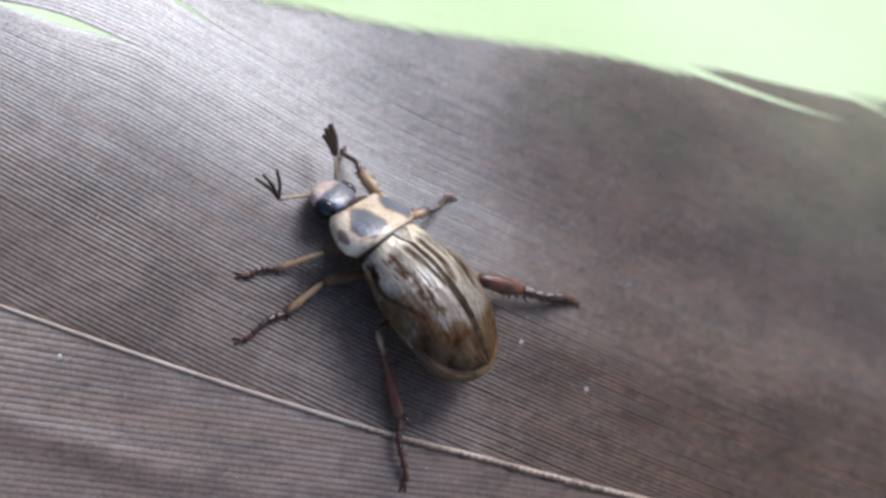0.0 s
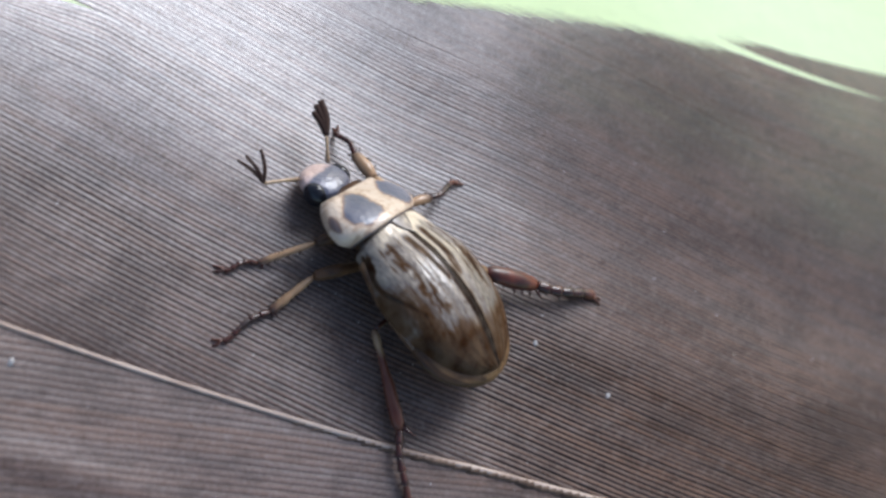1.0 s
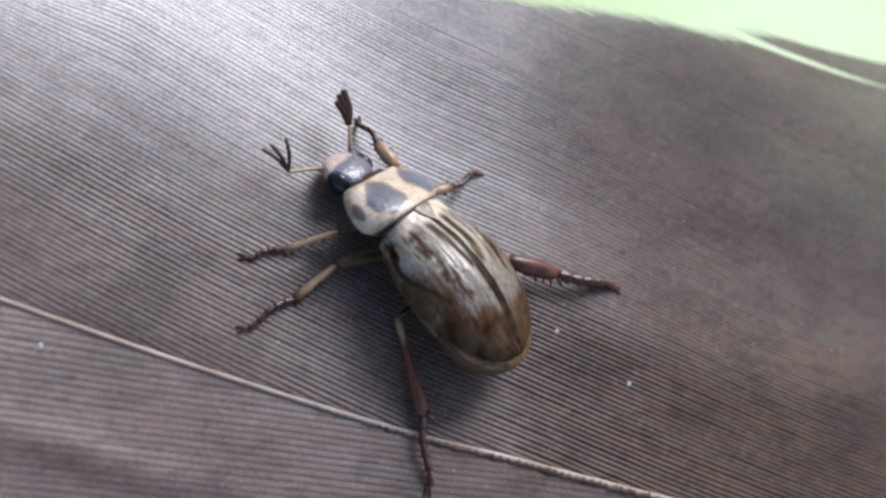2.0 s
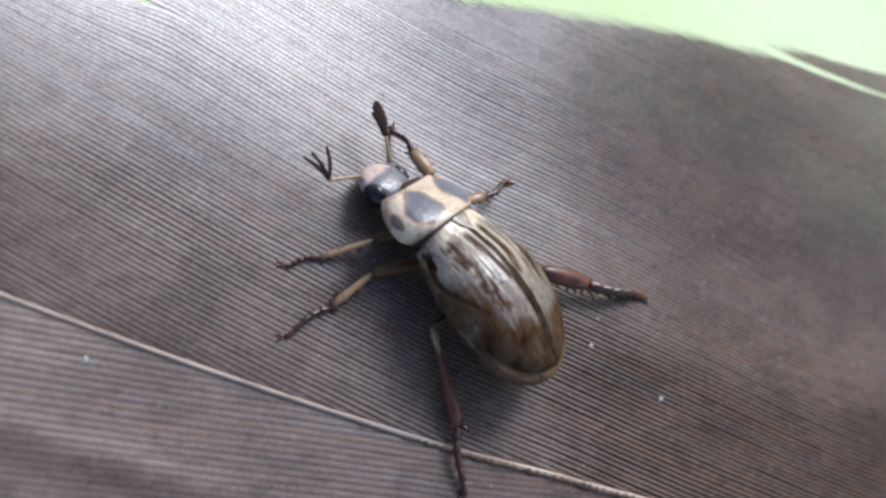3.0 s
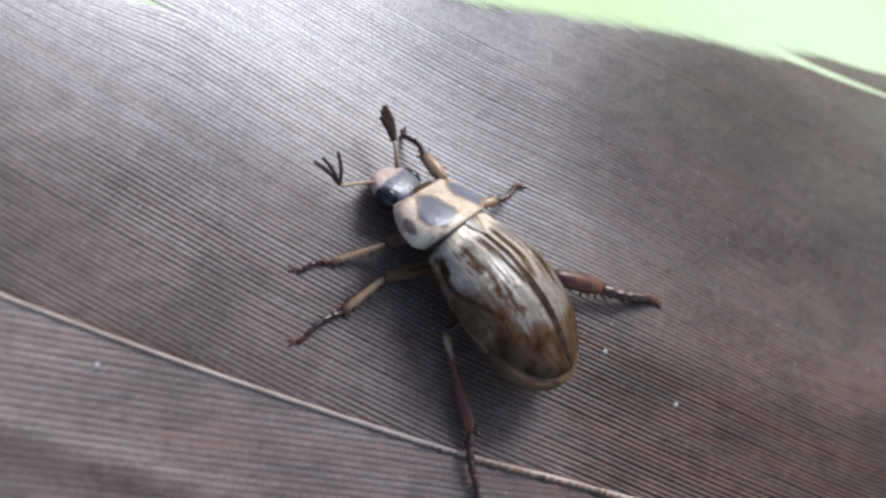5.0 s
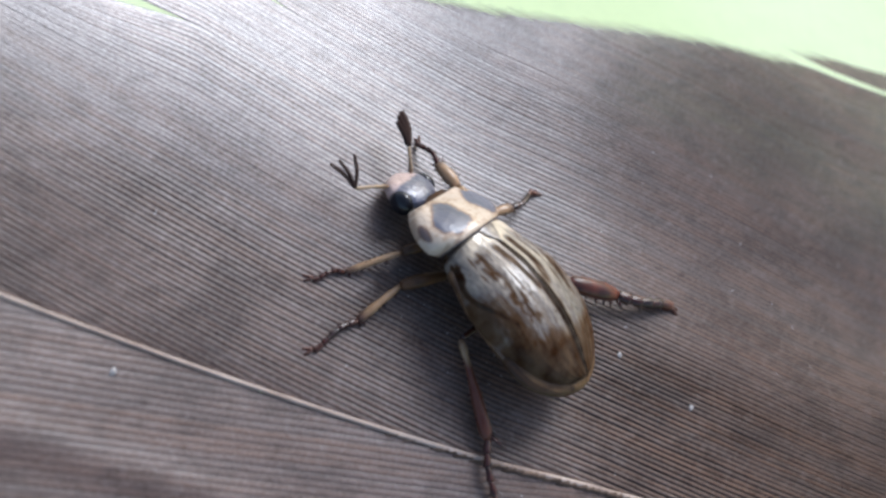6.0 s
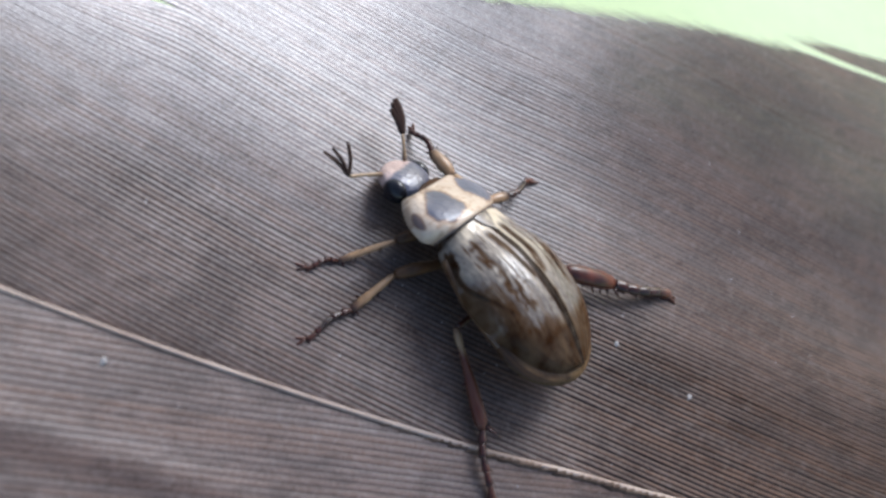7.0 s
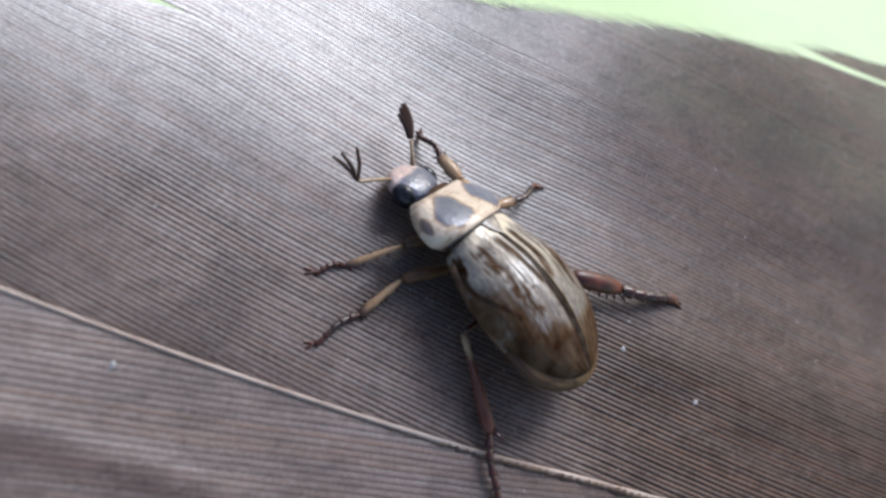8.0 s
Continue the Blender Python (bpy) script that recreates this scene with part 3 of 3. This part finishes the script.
def segment(name, points, radii, mat, parent, label="", spines=(), flat=1.0, n=14, tint=None):
    pts = bezier(points, n)
    rs = [radii[0]] * n
    for i in range(n):
        s = (len(radii) - 1) * i / (n - 1)
        k = min(int(s), len(radii) - 2)
        rs[i] = (radii[k] + (radii[k + 1] - radii[k]) * (s - k)) * (1 + 0.16 * noise.noise(pts[i] * 2.3))
    rs[0] *= 0.6
    rs[-1] *= 0.6
    v, f = tube(pts, rs, 10, flat)
    for at, way, length in spines:
        k = min(n - 1, int(at * (n - 1)))
        p = pts[k] + Vector(way).normalized() * 0.75 * rs[k]
        q = p + Vector(way).normalized() * length * 0.62
        sv, sf = tube([p, (p + q) / 2, q], [0.045 + 0.05 * length, 0.03 + 0.035 * length, 0.008], 6)
        tagged(mesh_object("spur", sv, sf, DARK_LEG, parent), "dark pointed spur")
    if spines:
        # short stiff bristles
        bristles = random.Random(int(1000 * abs(pts[0].x + 2 * pts[0].y)))
        pieces = []
        for _ in range(16):
            k = bristles.randrange(2, n - 1)
            a = bristles.uniform(0, 6.28)
            d = (pts[k] - pts[k - 1]).normalized()
            out = Vector((math.cos(a), math.sin(a), bristles.uniform(-0.3, 0.5))) + d * 0.8
            p = pts[k] + Vector((math.cos(a), math.sin(a), 0)) * rs[k] * 0.7
            pieces.append(tube([p, p + out.normalized() * bristles.uniform(0.14, 0.28)], [0.028, 0.008], 4))
        bv, bf = joined(pieces)
        tagged(mesh_object("bristle", bv, bf, DARK_LEG, parent), "short dark bristles", kind="stuff")
    pig = None
    if tint:
        pig = [max(0.7 * smooth01((0.12 - i // 10 / (n - 1)) / 0.1), smooth01((i // 10 / (n - 1) - tint[0] + 0.12 * noise.noise(Vector(v[i]) * 6)) / tint[1])) if i < n * 10 else 1.0 for i in range(len(v))]
    ob = mesh_object(name, v, f, mat, parent, pigment=pig)
    return tagged(ob, label) if label else ob


def tarsomeres(a, b, n, thick, mat, parent, rng):
    """The joints of a foot between a and b, each widening to its end, with two short spines below."""
    a, b = Vector(a), Vector(b)
    side = (b - a).cross(Vector((0, 0, 1))).normalized()
    at = [a.lerp(b, t / n) + side * 0.10 * math.sin(1.5 * math.pi * t / n) + Vector((0, 0, 0.12 * math.sin(math.pi * t / n))) for t in range(n + 1)]
    for i, (p, q) in enumerate(zip(at, at[1:])):
        r = 0.135 * (1 - 0.25 * i / n) * thick
        ring = [p.lerp(q, t) for t in (0.0, 0.12, 0.5, 0.8, 0.96, 1.04)]
        pieces = [tube(ring, [0.68 * r, 0.74 * r, 0.86 * r, 0.98 * r, 0.92 * r, 0.6 * r], 8)]
        for sgn in ((1, -1) if i == n - 2 else (1 if i % 2 else -1,)):
            way = (q - p).normalized() * 0.7 + side * sgn + Vector((0, 0, rng.uniform(-0.5, 0.2)))
            root = p.lerp(q, 0.82) + side * sgn * 0.7 * r
            pieces.append(tube([root, root + way.normalized() * rng.uniform(0.07, 0.15) * thick], [0.024 * thick, 0.006], 5))
        v, f = joined(pieces)
        mesh_object("tarsomere", v, f, CLAW if i == n - 1 else mat, parent)


def leg(beetle, hip, knee, ankle, toe, mats, radii, spines, thick=1.0, joints=5, label="", tint=None):
    toe = (toe[0], toe[1], vane_height(toe[0], toe[1] - rachis_y(toe[0])) + 0.06)
    hip, knee, ankle, toe = (to_local(*p) for p in (hip, knee, ankle, toe))
    turn = Matrix.Rotation(radians(-HEADING), 3, "Z")
    spines = [(at, turn @ Vector(way), length) for at, way, length in spines]
    femur = segment("leg", [hip, (hip + knee) / 2 + Vector((0, 0, 0.08)), knee], [radii[0] * 0.8, radii[0], radii[0] * 0.7], mats[0], beetle, label)
    segment("tibia", [knee, (knee + ankle) / 2 + Vector((0, 0, 0.05)), ankle], radii[1], mats[1], femur, spines=spines, flat=0.8, tint=tint)
    end = ankle.lerp(toe, 0.86)
    tarsomeres(ankle, end, joints, thick, mats[2], femur, random.Random(int(100 * abs(toe.x + 3 * toe.y))))
    d = (toe - end).normalized()
    side = d.cross(Vector((0, 0, 1))).normalized()
    claws = []
    for sgn in (1, -1):
        c = bezier([end, end + d * 0.28 + side * (0.10 * sgn + 0.05), end + d * 0.46 + side * (0.10 * sgn + 0.16) + Vector((0, 0, -0.12))], 6)
        claws.append(tube(c, [0.06, 0.055, 0.05, 0.04, 0.028, 0.008], 5))
    v, f = joined(claws)
    mesh_object("claw", v, f, CLAW, femur)
    return femur


def build_beetle():
    beetle = tagged(new("beetle"), "small straw-coloured scarab beetle with dark markings standing on a feather", "beetle")
    beetle.matrix_world = pose(BEETLE_AT[0] * MM, BEETLE_AT[1] * MM, 0, 0, 0, HEADING)
    lathe_body("abdomen", ABDOMEN, beetle, [(3.0, 0.8, 0.5, 1.2), (2.4, 1.7, 0.3, 1.5), (1.0, 2.05, 0.22, 1.45), (-0.5, 2.1, 0.25, 1.35), (-1.8, 1.93, 0.30, 1.18), (-2.5, 1.42, 0.36, 1.08), (-2.9, 0.92, 0.44, 0.98), (-3.05, 0.48, 0.52, 0.85), (-3.1, 0.12, 0.58, 0.7)]).matrix_local = BODY
    lathe_body("thorax", FEMUR, beetle, [(2.3, 1.45, 0.5, 1.85), (3.2, 1.45, 0.45, 1.80), (4.4, 1.1, 0.5, 1.4), (5.0, 0.6, 0.7, 1.2)]).matrix_local = BODY
    elytron(beetle, 1)
    elytron(beetle, -1)
    pygidium(beetle)
    scutellum(beetle)
    pronotum(beetle)
    head = build_head(beetle)
    # fore, middle and hind legs, joints given in the place's axes
    leg(beetle, (-3.7, 15.7, 1.1), (-4.68, 15.24, 1.4), (-6.58, 14.46, 1.45), (-7.77, 14.1, 1.21), (FEMUR, TIBIA, DARK_LEG), (0.22, (0.08, 0.115, 0.13, 0.10)), [(0.95, (0.2, -1, -0.4), 0.3), (0.7, (0, -1, -0.2), 0.2), (0.5, (0, -1, -0.2), 0.15)], 0.80, tint=(0.70, 0.3))
    leg(beetle, (-3.09, 14.66, 0.9), (-4.7, 14.1, 1.3), (-6.08, 12.85, 1.31), (-7.77, 11.64, 1.21), (FEMUR, TIBIA, DARK_LEG), (0.24, (0.09, 0.12, 0.15, 0.14)), [(0.97, (-0.2, -1, -0.5), 0.4), (0.97, (0.6, -1, -0.4), 0.3), (0.6, (0.3, -1, -0.1), 0.2), (0.4, (0.3, -1, -0.1), 0.15)], 0.92, tint=(0.66, 0.3))
    leg(beetle, (-1.55, 13.3, 0.6), (-2.62, 12.42, 0.95), (-1.7, 9.13, 0.62), (-1.44, 6.57, 0.13), (DARK_LEG, HIND_TIBIA, DARK_LEG), (0.11, (0.15, 0.11, 0.14, 0.18, 0.22, 0.23, 0.18)), [(0.98, (1, -0.8, -0.1), 1.15), (0.98, (0.3, -1, -0.4), 0.45), (0.45, (1, 0, 0), 0.3), (0.3, (-1, -0.4, 0), 0.2), (0.6, (-1, -0.4, 0), 0.25), (0.75, (1, -0.3, 0), 0.35), (0.8, (-1, -0.5, 0), 0.3)], 1.2, tint=(0.12, 0.2))
    leg(beetle, (0.76, 14.64, 0.6), (1.24, 14.69, 0.5), (3.3, 14.53, -0.4), (6.03, 14.41, -1.65), (PALE_LEG, RED_LEG, DARK_LEG), (0.28, (0.20, 0.31, 0.36, 0.37, 0.30, 0.21)), [(0.95, (0.7, -1, -0.4), 0.85), (0.9, (0.1, -1, -0.4), 0.5), (0.55, (0.1, -1, -0.3), 0.5), (0.75, (0.1, -1, -0.3), 0.45), (0.98, (1, -0.3, 0.2), 0.4), (0.35, (0.2, -1, -0.2), 0.4)], 1.9)
    leg(beetle, (-1.86, 16.68, 1.0), (-1.53, 16.91, 1.0), (-0.7, 17.31, 0.68), (0.46, 18.4, -0.24), (PALE_LEG, TIBIA, DARK_LEG), (0.2, (0.12, 0.17, 0.2, 0.15)), [(0.95, (0.7, -0.5, -0.4), 0.3), (0.6, (0.6, -0.8, 0), 0.2)], 0.95, tint=(0.55, 0.4))
    leg(beetle, (-2.4, 17.2, 1.2), (-2.73, 17.68, 1.35), (-3.45, 18.60, 1.27), (-4.12, 19.81, 0.59), (PALE_LEG, TIBIA, DARK_LEG), (0.24, (0.15, 0.23, 0.24, 0.16)), [(0.95, (-1, 0.2, -0.4), 0.3), (0.7, (1, 0.4, 0), 0.3)], 1.0, tint=(0.75, 0.3))
    return beetle, head


beetle, head = build_beetle()


def antenna(base, bend, tips, width):
    base, bend = to_local(*base), to_local(*bend)
    reach = bend - base
    stalk = segment("antenna", [(0, 0, 0), reach * 0.5 + Vector((0, 0, 0.06)), reach], [0.09, 0.05, 0.065], STALK, beetle, "thin tan feeler with a fan of dark plates")
    stalk.matrix_local = Matrix.Translation(base * MM)
    plates = []
    for p in tips:
        d = to_local(*p) - bend
        bow = d.cross(Vector((0, 0, 1))).normalized() * 0.07
        pts = bezier([(0, 0, 0), d * 0.5 + bow, d], 12)
        rs = [width * (0.4 + 0.6 * math.sin(math.pi * (0.10 + 0.78 * i / 11)) ** 0.7) for i in range(12)]
        v, f = tube(pts, rs, 8, 0.5)
        plate = tagged(mesh_object("lamella", v, f, CLUB, stalk), "thin dark plate of the fan")
        plate.matrix_local = Matrix.Translation(reach * MM)
        plates.append(plate)
    return stalk, plates


antenna_near, plates_near = antenna((-5.33, 17.35, 1.80), (-6.46, 16.92, 2.42), [(-7.35, 17.60, 2.68), (-7.08, 17.74, 2.75), (-6.60, 17.99, 2.77)], 0.068)
antenna_far, plates_far = antenna((-4.36, 18.1, 1.57), (-4.43, 18.97, 1.88), [(-4.67, 20.18, 2.12), (-4.82, 20.02, 2.1), (-4.91, 19.77, 2.06)], 0.145)


def build_hairs():
    """Short pale hairs along the flanks."""
    rng = random.Random(3)
    pieces = []
    for _ in range(150):
        x = rng.gauss(0.1, 0.55)
        w = 2.1 * math.sqrt(max(0.05, 1 - max(0.0, (0.1 - x) / 3.0) ** 2.7))
        p = Vector((x, -w * rng.uniform(0.93, 1.0), rng.uniform(0.8, 1.2)))
        q = p + Vector((rng.uniform(-0.25, 0.15), -rng.uniform(0.08, 0.30), rng.uniform(-0.1, 0.25)))
        pieces.append(tube([p, (p + q) / 2 + Vector((0, 0, 0.02)), q], [0.010, 0.008, 0.003], 4))
    v, f = joined(pieces)
    ob = mesh_object("hair", v, f, HAIR, beetle)
    ob.matrix_local = BODY
    tagged(ob, "short pale hairs along the flanks", kind="stuff")


build_hairs()


def motions():
    """The beetle creeps a fraction of a millimetre, turns its head a little and shuts one fan, then eases back."""
    walk(beetle, [(t, pose((BEETLE_AT[0] + dx) * MM, (BEETLE_AT[1] + dy) * MM, 0, 0, 0, HEADING)) for t, dx, dy in
                  ((0, 0, 0), (2.2, 0, 0), (3.3, -0.2, 0.19), (4.7, -0.2, 0.19), (5.8, -0.12, 0.05), (8.0, -0.12, 0.05))])
    neck = Matrix.Translation((4.4 * MM, 0.75 * MM, 1.5 * MM))
    rest = pose(5.33 * MM, 0.92 * MM, 1.52 * MM, 32, 2, 14)
    turn = Matrix.Rotation(radians(-HEADING), 4, "Z")
    times = (0, 2.1, 3.2, 3.6, 4.6, 5.8, 8.0)
    back = (0, 0, 1, 1, 1, 0, 0)
    still = ((0, 0),) * 7
    near = ((0, 0), (0.06, 0), (0.18, 0.14), (0.30, 0.16), (0.10, 0), (0.10, 0), (0.14, 0))
    far = ((0, 0), (0, 0), (0.15, 0.10), (0.15, 0.15), (0, 0), (0, 0), (0, 0))
    for ob, home, yaws, bend, drift in ((head, rest, (0, 0, -3, -3, -3, -2, -2), 0, still),
                                        (antenna_near, antenna_near.matrix_basis.copy(), (0, 0, -2, -2, -2, -3, -3), 2, near),
                                        (antenna_far, antenna_far.matrix_basis.copy(), (0, 0, 0, 0, 0, 2, 2), 8, far)):
        walk(ob, [(t, Matrix.Translation(turn @ Vector((dx * MM, dy * MM, 0))) @ neck @ pose(-0.15 * MM * b, 0.13 * MM * b, 0, 0, 0.5 * yaw, yaw) @ neck.inverted() @ home @ pose(0, 0, 0, 0, 0, bend * b))
                  for t, yaw, b, (dx, dy) in zip(times, yaws, back, drift)])
    for plate, swing in zip(plates_far, (0, -5, -9)):
        home = plate.matrix_basis.copy()
        walk(plate, [(t, home @ pose(0, 0, 0, 0, 0, a * swing)) for t, a in ((0, 0), (2.1, 0), (3.2, 1), (4.6, 0.8), (5.8, 0.8), (8.0, 0.8))])


motions()
